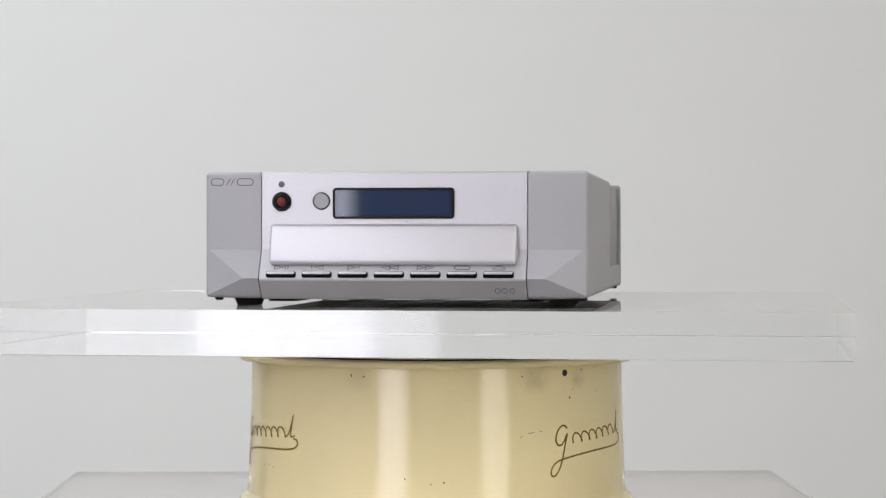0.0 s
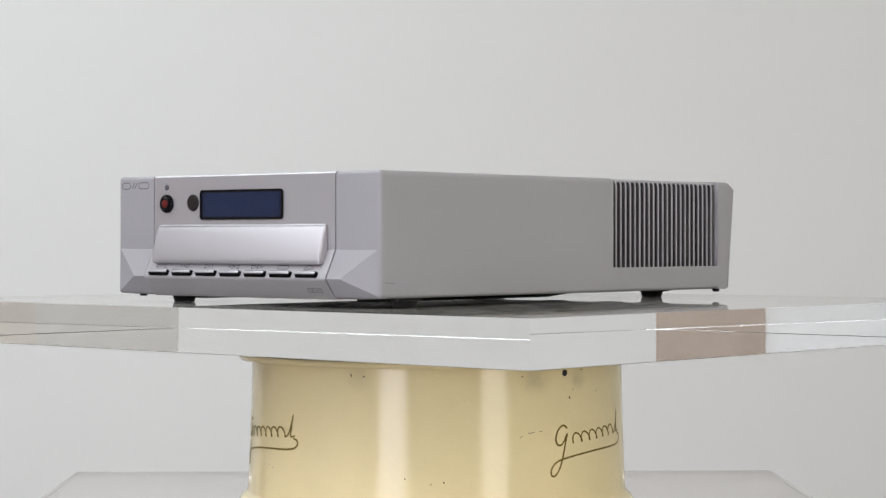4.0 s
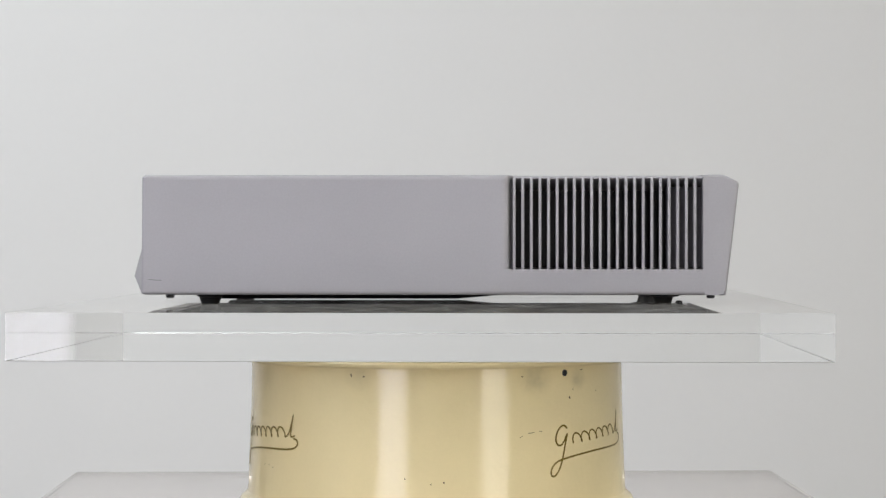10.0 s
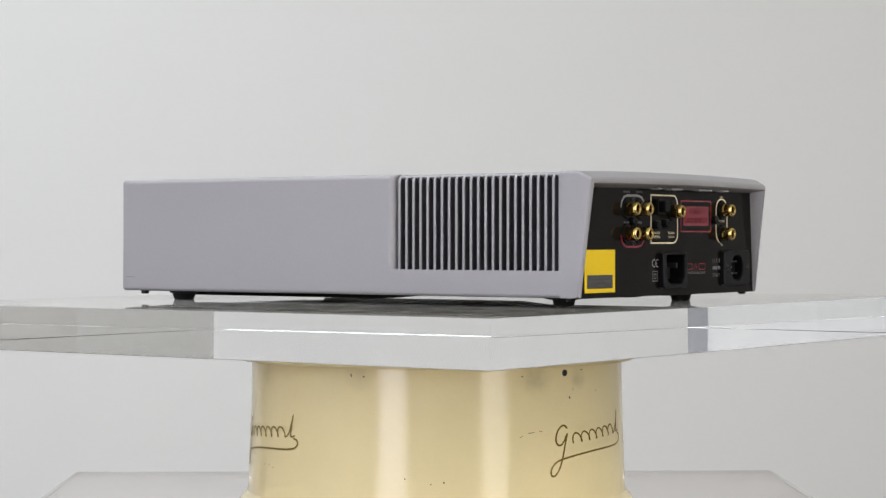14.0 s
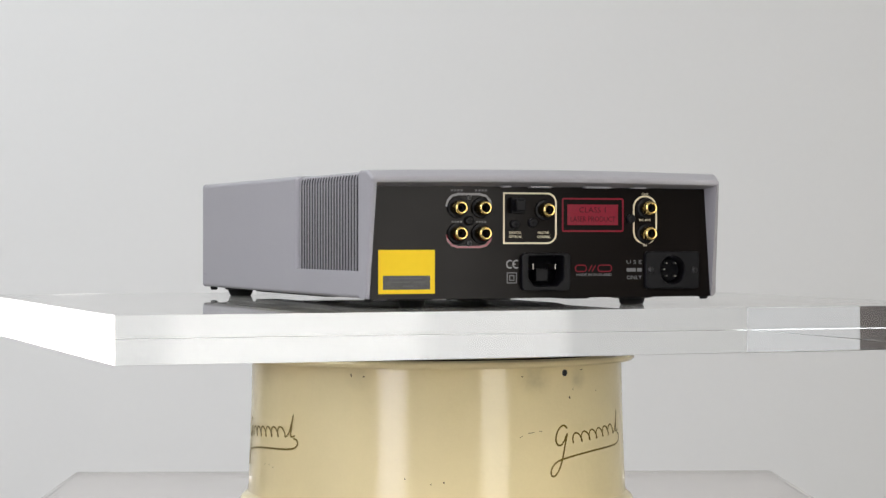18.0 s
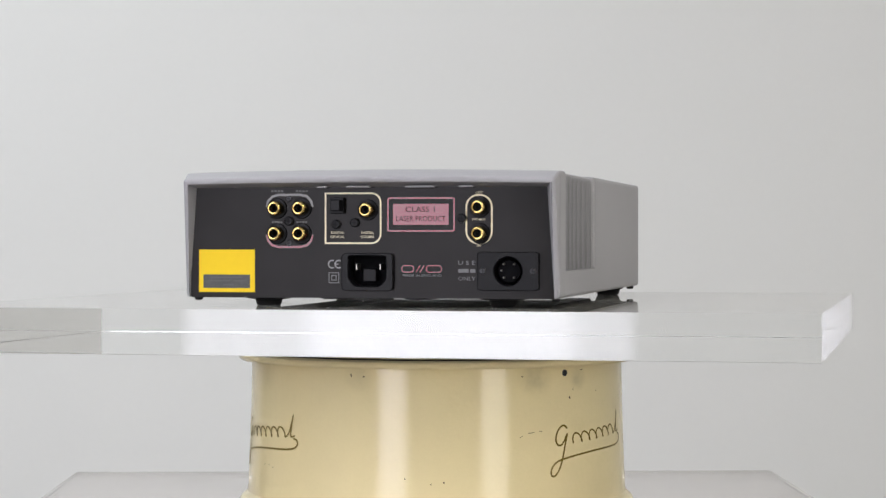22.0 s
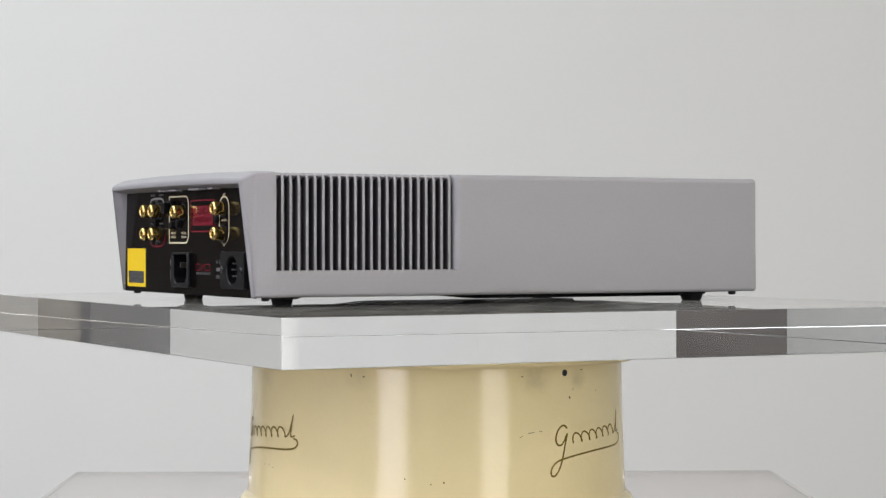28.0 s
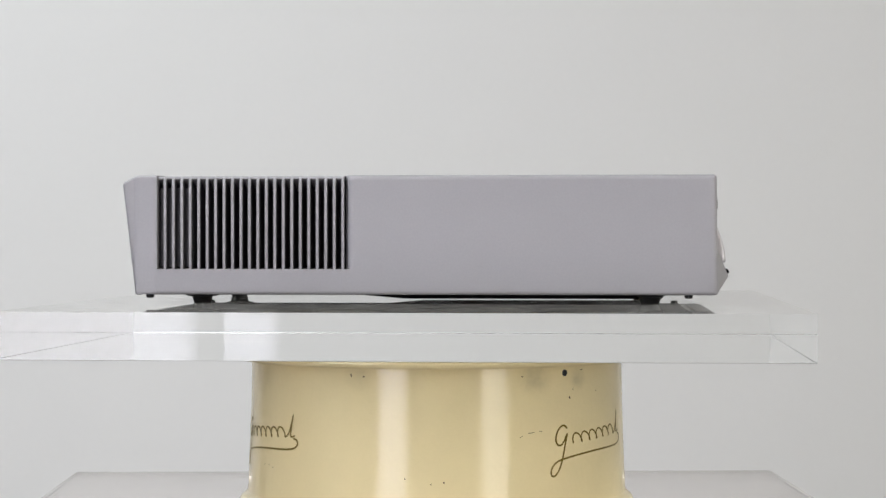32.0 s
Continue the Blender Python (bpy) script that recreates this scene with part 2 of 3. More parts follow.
slab_of("wall_back", -2050, 3300, 1900, 2020, -950, 1800, PAINT_WALL, "plain matt white painted wall behind the turntable")
# out of view; added dark so the display and front reflect less
slab_of("wall_back_dark_end", -3300, -2050, 1900, 2020, -950, 1800, UMBER, "unseen dark end of the rear wall, added to darken reflections")
slab_of("wall_left", -3420, -3300, -3600, -300, -950, 1800, PAINT_WALL, "plain pale side wall of the studio room")
slab_of("wall_left_return", -3420, -3300, -300, 2020, -950, 1800, PAINT_WALL, "plain matt white return wall of the photo corner")
# unseen panels, added to give the clear slab darker bands to reflect
slab_of("wall_panel_left", -3300, -3270, -630, 1150, -950, 1250, REFLECT_BROWN, "unseen brown panel added for the slab's reflections")
slab_of("reflection_panel_left_mid", -3300, -3275, -1230, -930, -950, 600, REFLECT_SLATE, "unseen slate blue panel added for the slab's reflections")
slab_of("reflection_panel_left_end", -3300, -3275, -3100, -2850, -950, 700, REFLECT_SLATE, "unseen slate blue panel added for the slab's reflections")
slab_of("wall_panel_right", 3275, 3300, -2950, -2500, -950, 650, REFLECT_SLATE, "unseen slate blue panel added for the slab's reflections")
slab_of("reflection_panel_right_mid", 3275, 3300, -2380, -1700, -950, 650, REFLECT_SLATE, "unseen slate blue panel added for the slab's reflections")
slab_of("wall_right", 3300, 3420, -3600, 0, -950, 1800, PAINT_SIDE, "plain grey side wall of the studio room")
slab_of("wall_return", 3300, 3420, 0, 2020, -950, 1800, PAINT_WALL, "plain matt white return wall of the photo corner")
slab_of("wall_front", -3420, 3420, -3720, -3600, -950, 1800, PAINT_SIDE, "plain pale wall of the studio room")
slab_of("floor", -3420, 3420, -3720, 2020, -1050, -950, FLOOR, "grey brown screed floor of the studio room")
slab_of("ceiling", -3420, 3420, -3720, 2020, 1800, 1900, CEILING, "plain white painted ceiling of the studio room")

# ---- column and the clear base plate ----
plinth = tagged(part("plinth", lathe([(0, -950), (150, -950), (150, -925), (108, -915), (105, -170), (108, -160), (108, -153.2), (0, -153.2)], "Z", steps=64), TABLE, smooth=True),
                "light grey column under a clear base plate", "plinth")

base = part("base_plate", box(-250, 250, -215, 215, -25, 0, 0.5), AGED)
base.matrix_world = pose(-0.005, -0.033, -0.128, 0, 0, 1.0)
tagged(base, "clear acrylic base plate with polished edges under the pedestal", "plate")


# ---- the cream pedestal ----
R_PED = 117.3
pedestal = thing("pedestal", "cream enamelled metal drum pedestal with bronze script marks", "pedestal")
part("drum", lathe([(0, -127.6), (124, -127.6), (124.4, -124), (123.4, -121.6), (121, -119.8), (119.6, -118.2), (119.1, -114),
                    (118.0, -86), (117.2, -60), (116.9, -42), (116.9, -34), (0, -34)], "Z", steps=128), ENAMEL, pedestal, smooth=True)
part("flange", lathe([(116.5, -36.6), (123.6, -36.2), (124.8, -35.0), (125, -33.6), (124.2, -32.4), (121.5, -31.8),
                      (100, -31.2), (100, -34), (116.5, -36.6)], "Z", steps=128), ENAMEL, pedestal, "rolled cream enamel rim", smooth=True)
part("top_disc", lathe([(0, -31.5), (112, -31.5), (113.4, -30.6), (113.4, -27.6), (112.6, -26.6), (0, -26.6)], "Z", steps=128), ENAMEL, pedestal,
     "cream enamel disc on bearings", smooth=True)
# solid dark ring paints the shade of the gap between disc and rim
part("gap_shade_ring", lathe([(0, -31.4), (115.5, -31.6), (115.5, -31.05), (0, -31.0)], "Z", steps=96), DARK, pedestal, "solid dark ring for the shade under the disc")
for k in range(6):
    a = radians(15 + 60 * k)
    part("pad", lathe([(0, -26.6), (9, -26.6), (9, -24.42), (0, -24.42)], "Z", (98 * math.cos(a), 98 * math.sin(a), 0), 24), RUBBER, pedestal, "black rubber pad")


def on_drum(phi, z, h):
    """A spot on the drum; phi in degrees from the camera's side towards the right."""
    r = 116.9 + h + max(0.0, -44 - z) * 0.031
    return (math.sin(radians(phi)) * r, -math.cos(radians(phi)) * r, z)


def emblem(phi0):
    """A flowing signature-like mark: an open loop, a run of waves, a tall stroke and an underline with a drop."""
    def place(u, v, h):
        return on_drum(phi0 + math.degrees(u / R_PED), -83.5 + v + 0.065 * u, h)

    head = [(13.5, 9.5), (11.5, 11.4), (8.5, 11.0), (5.8, 8.2), (4.6, 4.0), (5.8, 0.9), (8.4, 0.2), (11, 2.2), (13, 5.5),
            (13.6, 5.8), (12.2, 1.5), (10.8, -3.5), (9.2, -9), (6.5, -14.5), (3.2, -17.4), (0.9, -16.6), (0.9, -13.4),
            (3.4, -10.4), (8.0, -8.6), (20, -7.4), (36, -6.9), (52, -7.2), (66, -7.6), (73, -7.0), (76.4, -5.0), (76.0, -2.2), (73, -1.2)]
    waves = []
    for k in range(85):
        u = 18 + 46 * k / 84
        waves.append((u - 1.9 * math.sin(2 * math.pi * k / 14 - 0.5), 3.0 - 2.9 * math.cos(2 * math.pi * k / 14)))
    tail = [(64.0, 0.4), (66, 0.1), (68.5, 2.6), (70.6, 7.5), (72.2, 12.6), (71.0, 7.0), (70.2, 1.2), (71.4, 0.0), (74.0, 0.6)]
    bm = bmesh.new()
    for line, wide in ((head, 1.1), (waves, 0.95), (tail, 0.95)):
        fine = []
        for i in range(len(line) - 1):
            p0, p1, p2, p3 = (Vector(line[max(0, min(len(line) - 1, j))]) for j in (i - 1, i, i + 1, i + 2))
            for k in range(4):
                t = k / 4
                fine.append(0.5 * ((2 * p1) + (p2 - p0) * t + (2 * p0 - 5 * p1 + 4 * p2 - p3) * t * t + (3 * p1 - p0 - 3 * p2 + p3) * t ** 3))
        fine.append(Vector(line[-1]))
        stroke(fine, wide, place, 0.1, into=bm)
    return part("emblem", bm, SCRIPT, pedestal, "flowing bronze script mark with underline")


emblem(34.3)
emblem(-82.0)
rivet = lathe([(0, 0.5), (1.2, 0.5), (1.5, 0.8), (1.9, 0.7), (2.2, -0.3)], "Y", steps=20)
bmesh.ops.transform(rivet, matrix=pose(0, 0, 0, 0, 0, 180), verts=rivet.verts)
o = part("rivet", rivet, SCREW, pedestal, "dark round rivet", smooth=True)
o.matrix_basis = pose(*(Vector(on_drum(40.4, -40.2, -0.5)) * MM), 0, 0, 40.4)

rng = random.Random(4)


def chip(phi, z, wide, high, turn):
    """A small worn spot in the enamel."""
    k = [(wide / 2 * math.cos(a) * rng.uniform(0.6, 1.1), high / 2 * math.sin(a) * rng.uniform(0.6, 1.1)) for a in
         [i * math.pi / 4 for i in range(8)]]
    c, s = math.cos(radians(turn)), math.sin(radians(turn))
    bm = bmesh.new()
    bm.faces.new([bm.verts.new(Vector(on_drum(phi + math.degrees((u * c - v * s) / R_PED), z + u * s + v * c, 0.06)) * MM) for u, v in k])
    part("chip", bm, CHIP, pedestal)


for spec in ((42.3, -55, 1.0, 2.2, 20), (24.8, -76.5, 3.2, 0.5, 25), (28.0, -74.5, 5.0, 0.45, 8), (31.2, -73.8, 2.6, 0.4, 2),
             (-25.4, -40.4, 1.0, 2.6, 10), (-21.4, -41.2, 2.0, 0.8, 0), (-61.8, -97.5, 1.8, 0.7, 30), (-56.5, -98.5, 1.6, 0.6, 50),
             (-58.9, -97.4, 1.5, 0.5, 0), (2.0, -102, 1.4, 1.0, 0), (-1.7, -103, 1.0, 0.8, 30), (47.7, -38.6, 2.6, 0.7, 15),
             (25.3, -41.5, 1.6, 0.8, 0), (-83.7, -39, 0.8, 3.4, 0), (-9.0, -100, 0.7, 1.2, 0), (54.7, -52, 0.9, 0.7, 0), (43.7, -50, 0.6, 1.6, 10)):
    chip(*spec)

# ---- the turning slab of clear acrylic ----
SLAB_TOP = 0.9


def slab_block():
    """The slab with a small chamfer along its lower edges."""
    bm = box(-251.5, 251.6, -215.4, 213.9, -24.4, SLAB_TOP)
    low = [e for e in bm.edges if all(v.co.z < -0.02 for v in e.verts)]
    soften(bm, 0.22 * MM, 1, low)
    return bm


slab = tagged(part("turntable_slab", slab_block(), ACRYLIC),
              "thick clear acrylic slab with polished edges, turning on the pedestal", "slab")
slab.data.materials.append(SANDED)
slab.data.materials.append(DUSTY)
for f in slab.data.polygons:
    f.material_index = 2 if f.normal.z > 0.9 else 1 if max(abs(c) for c in f.normal) < 0.9 else 0
slab.data.transform(pose(0, 0, 0, 0, 0, -0.72))

rng = random.Random(11)


def speck(bm, place, u, v, size, stretch, turn):
    """One flat crumb of dust or a tiny nick, its outline uneven."""
    c, s = math.cos(turn), math.sin(turn)
    ring = []
    for k in range(6):
        a, q = k * math.pi / 3, size * rng.uniform(0.6, 1.2)
        du, dv = q * stretch * math.cos(a), q * math.sin(a)
        ring.append(bm.verts.new(Vector(place(u + du * c - dv * s, v + du * s + dv * c)) * MM))
    bm.faces.new(ring)


dust = bmesh.new()
for k in range(170):
    speck(dust, lambda u, v: (u, v, SLAB_TOP + 0.03), rng.uniform(-240, 240), rng.uniform(-205, 205), rng.choice((0.15, 0.2, 0.3, 0.5)), rng.choice((1, 1, 2.5, 6)), rng.uniform(0, 3.1))
o = part("dust", dust, NICK, slab, "fine pale dust and scratches on the slab")
tagged(o, "fine pale dust and scratches on the slab", kind="stuff")
for k in range(6):
    bm = bmesh.new()
    side = k % 4
    z = rng.choice((-21.6, -22.2, -19.5)) + rng.uniform(-0.5, 0.5)
    place = (lambda u, v: (251.65, u * 0.86, v), lambda u, v: (u, -215.45, v), lambda u, v: (-251.55, u * 0.86, v), lambda u, v: (u, 213.95, v))[side]
    mid = rng.uniform(-225, 225)
    for j in range(rng.choice((1, 2, 4))):
        speck(bm, place, mid + rng.gauss(0, 4), z + rng.uniform(-0.4, 0.4), rng.choice((0.12, 0.18, 0.26)), rng.choice((1, 2, 4)), rng.uniform(-0.4, 0.4))
    nick = part("nick", bm, NICK, slab, "tiny pale nick in the polished edge")
    nick.data.transform(pose(0, 0, 0, 0, 0, -0.72))

# ---- the disc player, front towards -y ----
player = thing("cd_player", "silver grey compact disc player with finned sides", "disc player")
HW = 107.5


def housing():
    """The cast case: one loft from front to back, stepped in at the sides for the cooling fins."""
    def section(y, cut, shrink=0.0):
        w, deep, s = HW - shrink, HW - cut, shrink
        d = min(w, deep)
        half = [(w - 2.6, 6.5 + s), (w - 1.4, 6.7 + s), (w - 0.5, 7.3 + s), (w - 0.1, 8.1 + s), (w, 9.0 + s), (w, 21.4), (d, 22), (d, 73.6 - s),
                (d - 0.2, 74.8 - s), (d - 0.8, 75.8 - s), (d - 1.7, 76.4 - s), (d - 3.0, 76.6 - s)]
        return [(x, y, z) for x, z in half] + [(-x, y, z) for x, z in half[::-1]]

    bm = bmesh.new()
    rows = []
    for st in ((-165.6, 0), (40.4, 0), (41.7, 0.12), (42.9, 0.5), (43.8, 1.2), (44.5, 2.3), (44.9, 4), (45.1, 6.5), (46.4, 7), (46.6, 22),
               (157.6, 22), (157.8, 0), (159.0, 0)):
        rows.append([bm.verts.new(Vector(p) * MM) for p in section(*st)])
    n = len(rows[0])
    for a, b in zip(rows, rows[1:]):
        for i in range(n):
            bm.faces.new((a[i], a[(i + 1) % n], b[(i + 1) % n], b[i]))
    bm.faces.new(rows[0])
    bm.faces.new(rows[-1][::-1])
    return bm


case = part("housing", housing(), SILVER, player, "silver grey painted cast case", smooth=True)


def hood():
    """The rear rim round the socket panel; it leans outwards to the top and is chamfered there."""
    def back(z):
        return 171.2 + (z - 7) * 7.6 / 64.6

    bm = bmesh.new()

    def ring(pts):
        return [bm.verts.new(Vector(p) * MM) for p in pts]

    def loop(x, y, low, top, arch, slim):
        """Up one side, over the crowned top in steps, down the other; slim narrows the far flank."""
        over = [(x * k / 4, y(top), top + arch * (1 - (k / 4) ** 2)) for k in (4, 3, 2, 1, 0, -1, -2, -3, -4)]
        line = [(low, y(6.5), 6.5)] + over + [(-low, y(6.5), 6.5)]
        return ring([(px + slim * max(0.0, -px / HW), py, pz) for px, py, pz in line])

    o1 = loop(HW, lambda z: 158.8, HW, 76.6, 1.0, 0.0)
    o2 = loop(HW, lambda z: 170.2, HW, 76.5, 1.3, 0.9)
    o3 = loop(HW - 0.6, back, HW - 0.3, 72.2, 1.6, 2.2)
    i3 = loop(104.6, back, 106.3, 69.6, 1.0, 2.4)
    i2 = loop(101.4, lambda z: 169.2, 105.5, 67.7, 0.3, 2.6)
    i1 = loop(101.4, lambda z: 158.8, 105.5, 67.7, 0.3, 2.6)
    loops = [o1, o2, o3, i3, i2, i1, o1]
    for a, b in zip(loops, loops[1:]):
        for i in range(len(a) - 1):
            bm.faces.new((a[i], a[i + 1], b[i + 1], b[i]))
    for k in (0, len(o1) - 1):
        bm.faces.new([l[k] for l in loops[:-1]])
    bmesh.ops.recalc_face_normals(bm, faces=bm.faces)
    bm.edges.ensure_lookup_table()
    keep = set(v for l in (o2, o3) for v in l)
    inner = set(i3)
    edges = [e for e in bm.edges if e.verts[0] in keep and e.verts[1] in keep and e.calc_face_angle(0) > 0.2]
    edges += [e for e in bm.edges if (e.verts[0] in set(o1) and e.verts[1] in set(o2)) and e.calc_face_angle(0) > 0.2]
    soften(bm, 1.7 * MM, 4, edges)
    inner = [e for e in bm.edges if all(v in inner for v in e.verts)]
    soften(bm, 0.5 * MM, 2, inner)
    return bm


rim = part("rear_hood", hood(), SILVER, player, "silver grey hood round the sockets", smooth=True)
for ob in (case, rim):
    ob.modifiers.new("even_normals", "WEIGHTED_NORMAL").keep_sharp = True

# cooling fins on both flanks, dark behind
for sx in (-1, 1):
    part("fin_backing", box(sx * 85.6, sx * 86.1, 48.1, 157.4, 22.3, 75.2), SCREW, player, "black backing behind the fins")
    part("fin_block", box(sx * 85.2, sx * 100, 136.8, 157.4, 22.3, 69.5, 0.6), FIN_INNER, player)
    part("fin_rail", prism([(sx * 103.4, 75.9), (sx * 104.3, 75.0), (sx * 104.2, 74.5), (sx * 85.5, 67.5), (sx * 85.5, 76.2)], 47.9, 157.5, "Y"), SILVER, player, "silver rail across the fin tops")
fin_line = [(104.5, 20.8), (105.7, 20.8), (105.7, 71.8), (105.3, 73.8), (104.2, 75.3), (102.4, 76.1), (100, 76.3), (90, 76.3), (90, 74.9), (100.3, 74.8),
            (102.6, 73.9), (104.0, 72.3), (104.5, 70.6)]
fin_mesh = prism(fin_line, -0.84, 0.84, "Y", 0.3, 2)
fin = part("fin", box(85.2, 104.6, -0.72, 0.72, 20.8, 74.95, into=fin_mesh), SILVER, player, "silver edged black cooling fin", smooth=True)
# silver on the outer edge and top, dark grey on the faces further in
fin.data.materials.append(FIN_INNER)
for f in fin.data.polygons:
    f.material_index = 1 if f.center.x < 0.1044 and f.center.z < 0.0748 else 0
fin.location = Vector((0, 47.78, 0)) * MM
FIN_PITCH = 5.02
for sx in (-1, 1):
    for k in range(22):
        if sx == 1 and k == 0:
            continue  # the first fin itself
        o = again(fin, player, (0, 47.78 + FIN_PITCH * k, 0))
        o.rotation_euler.z = 0 if sx == 1 else math.pi

# a faint scuff low on one flank
part("scuff", stroke([(-166.5, 15.4), (-163, 15.1), (-158.8, 14.9)], 0.25, lambda u, v, h: (HW + h, u, v), 0.03), SYMBOL, player, "thin dark scuff")

# front: centre fascia with its lip, and a cheek at each end
fascia_line = [(-165.6, 76.5), (-168.9, 76.5), (-170.2, 75.5), (-170.4, 33.4), (-178.0, 18.4), (-178.5, 17.2), (-178.2, 16.0), (-170.2, 6.2),
               (-168.5, 5.6), (-160, 5.6), (-160, 7.2), (-165.6, 7.2)]
fascia = part("fascia", prism(fascia_line, -75.2, 73.8), FASCIA, player, "satin aluminium centre fascia", smooth=True, sharp=24)


def cheek(sign, inner):
    bm = bmesh.new()

    def v(x, y, z):
        return bm.verts.new(Vector((sign * x, y, z)) * MM)

    lip = 84.5
    front = {}
    for name, x in (("i", inner), ("l", lip), ("o", HW)):
        for row, z in (("t", 76.6), ("k", 33.2), ("p", 17.2), ("b", 6.5)):
            y = -170.2
            if row == "p" and name != "o":
                y = -178.3
            if row == "p" and name == "o":
                continue
            front[name + row] = v(x, y, z if not (row == "b" and name != "o") else 6.0)
    backs = {k: v(x, -165.6, z) for k, x, z in (("it", inner, 76.6), ("ot", HW, 76.6), ("ob", HW, 6.5), ("ib", inner, 6.0))}
    f = front
    quads = [("it", "lt", "lk", "ik"), ("lt", "ot", "ok", "lk"), ("ik", "lk", "lp", "ip"), ("lk", "ok", "lp"), ("ok", "ob", "lp"),
             ("ip", "lp", "lb", "ib"), ("lp", "ob", "lb")]
    for q in quads:
        bm.faces.new([f[k] for k in q])
    bm.faces.new((f["it"], backs["it"], backs["ot"], f["ot"], f["lt"]))
    bm.faces.new((f["ot"], backs["ot"], backs["ob"], f["ob"], f["ok"]))
    bm.faces.new((f["ob"], backs["ob"], backs["ib"], f["ib"], f["lb"]))
    bm.faces.new((f["it"], f["ik"], f["ip"], f["ib"], backs["ib"], backs["it"]))
    bm.faces.new((backs["it"], backs["ib"], backs["ob"], backs["ot"]))
    bmesh.ops.recalc_face_normals(bm, faces=bm.faces)
    outer = [e for e in bm.edges if e.calc_face_angle(0) > 0.25 and any(w.co.y < -0.166 for w in e.verts)
             and (all(abs(w.co.x) > 0.1074 for w in e.verts) or all(w.co.z > 0.0765 for w in e.verts) or all(w.co.z < 0.0068 for w in e.verts))]
    soften(bm, 2.2 * MM, 6, outer)
    return part("cheek", bm, SILVER, player, "silver grey painted front corner", smooth=True, sharp=19)


cheek(1, 74.4)
cheek(-1, 75.8)


def on_front(u, v, h):
    return (u, -170.4 - h, v)


def on_slope(u, v, h):
    """v is the height z on the sloping lip."""
    y = -170.4 - (33.4 - v) * 7.6 / 15.0
    return (u, y - 0.892 * h, v + 0.452 * h)


# display
display = part("display", prism(rounded(-34.4, 33, 50.8, 67.2, (1.5,) * 4), -170.7, -170.2, "Y", 0.15), GLASS, player,
               "dark blue glossy display window")
part("screen", prism(rounded(-31.4, 30.6, 52.4, 66.0, (0.6,) * 4), -170.76, -170.5, "Y"), SCREEN, display, "blue display screen, unlit")
part("display_frame", stroke(rounded(-34.2, 32.8, 51.0, 67.0, (1.4,) * 4), 1.3, on_front, 0.75, True), PLASTIC, display, "black display surround")

# power button, sensor window, indicator
power = part("power_button", lathe([(0, -2.0), (2.6, -2.1), (3.4, -2.5), (4.0, -1.9), (4.1, 0)], "Y", (-63.8, -170.4, 60), 28), PLASTIC, player,
             "dark red round push button", smooth=True)
part("button_face", lathe([(0, -2.45), (1.7, -2.4), (2.5, -2.1), (2.6, -1.9)], "Y", (-63.8, -170.4, 60), 24), POWER, power, "dull red button face", smooth=True)
part("collar", lathe([(4.1, 0), (4.1, -1.4), (5.2, -1.3), (5.5, -0.6), (5.5, 0)], "Y", (-63.8, -170.4, 60), 28), PLASTIC, power,
     "black button collar", smooth=True)
part("sensor_window", lathe([(0, -0.6), (4.2, -0.6), (4.7, -0.45), (5.0, 0)], "Y", (-41.3, -170.4, 60.3), 32), LENS, player,
     "glossy black sensor window", smooth=True, sharp=8)
part("indicator", lathe([(0, -0.5), (0.9, -0.45), (1.5, -0.3), (1.8, 0)], "Y", (-64, -170.4, 69.7), 20), SYMBOL, player,
     "small grey indicator lamp, unlit", smooth=True)

# disc tray
tray_line = [(-169.9, 47.2), (-171.4, 47.4), (-172.4, 46.8), (-174.2, 42.5), (-175.9, 37), (-177.1, 31.5), (-177.7, 26.6), (-177.3, 25.4),
             (-176.4, 25.0), (-169.9, 25.0)]
part("disc_tray", prism(tray_line, -69.7, 68.3, "X", 1.5, 3), TRAY, player, "bright satin disc tray front, closed", smooth=True)
# solid dark sheet in place of the shade along the tray's edge
part("tray_shade", box(-69.2, 67.8, -170.5, -169.5, 24.6, 46.8), DARK, player, "dark sheet for the shade round the disc tray")

# seven keys with their signs
KEY_PITCH = 20.27
key = part("key", prism(rounded(-8.1, 8.1, -1.35, 1.35, (0.9,) * 4, 3), -1.9, 0.3, "Y", 0.3), PLASTIC, player, "black key with a pale strip for its lit top", smooth=True)
key.data.transform(pose(0, 0, 0, -26.9, 0, 0))
# pale strip puts the light on the key's upper face into colour
cap = part("key_top_light", prism(rounded(-7.85, 7.85, -0.7, 1.0, (0.7,) * 4, 3), -2.15, 0.2, "Y", 0.3), FASCIA, key, "pale strip for the light on the key's top", smooth=True)
cap.data.transform(pose(0, 0, 0, -26.9, 0, 0))
# near-black plate stands in for the shade round and below the key
key_shadow = part("key_shade_plate", prism(rounded(-8.5, 8.5, -2.1, 1.6, (1.1,) * 4, 3), -0.35, 0.3, "Y"), DARK, key, "dark plate for the shade round the key")
key_shadow.data.transform(pose(0, 0, 0, -26.9, 0, 0))
key.location = Vector(on_slope(-62.9, 19.5, 0)) * MM
for k in range(1, 7):
    more = again(key, player, on_slope(-62.9 + KEY_PITCH * k, 19.5, 0))
    again(key_shadow, more, (0, 0, 0))
    again(cap, more, (0, 0, 0))
LEFT, RIGHT = [(2.4, 1.2), (-2.4, 0), (2.4, -1.2)], [(-2.4, 1.2), (2.4, 0), (-2.4, -1.2)]


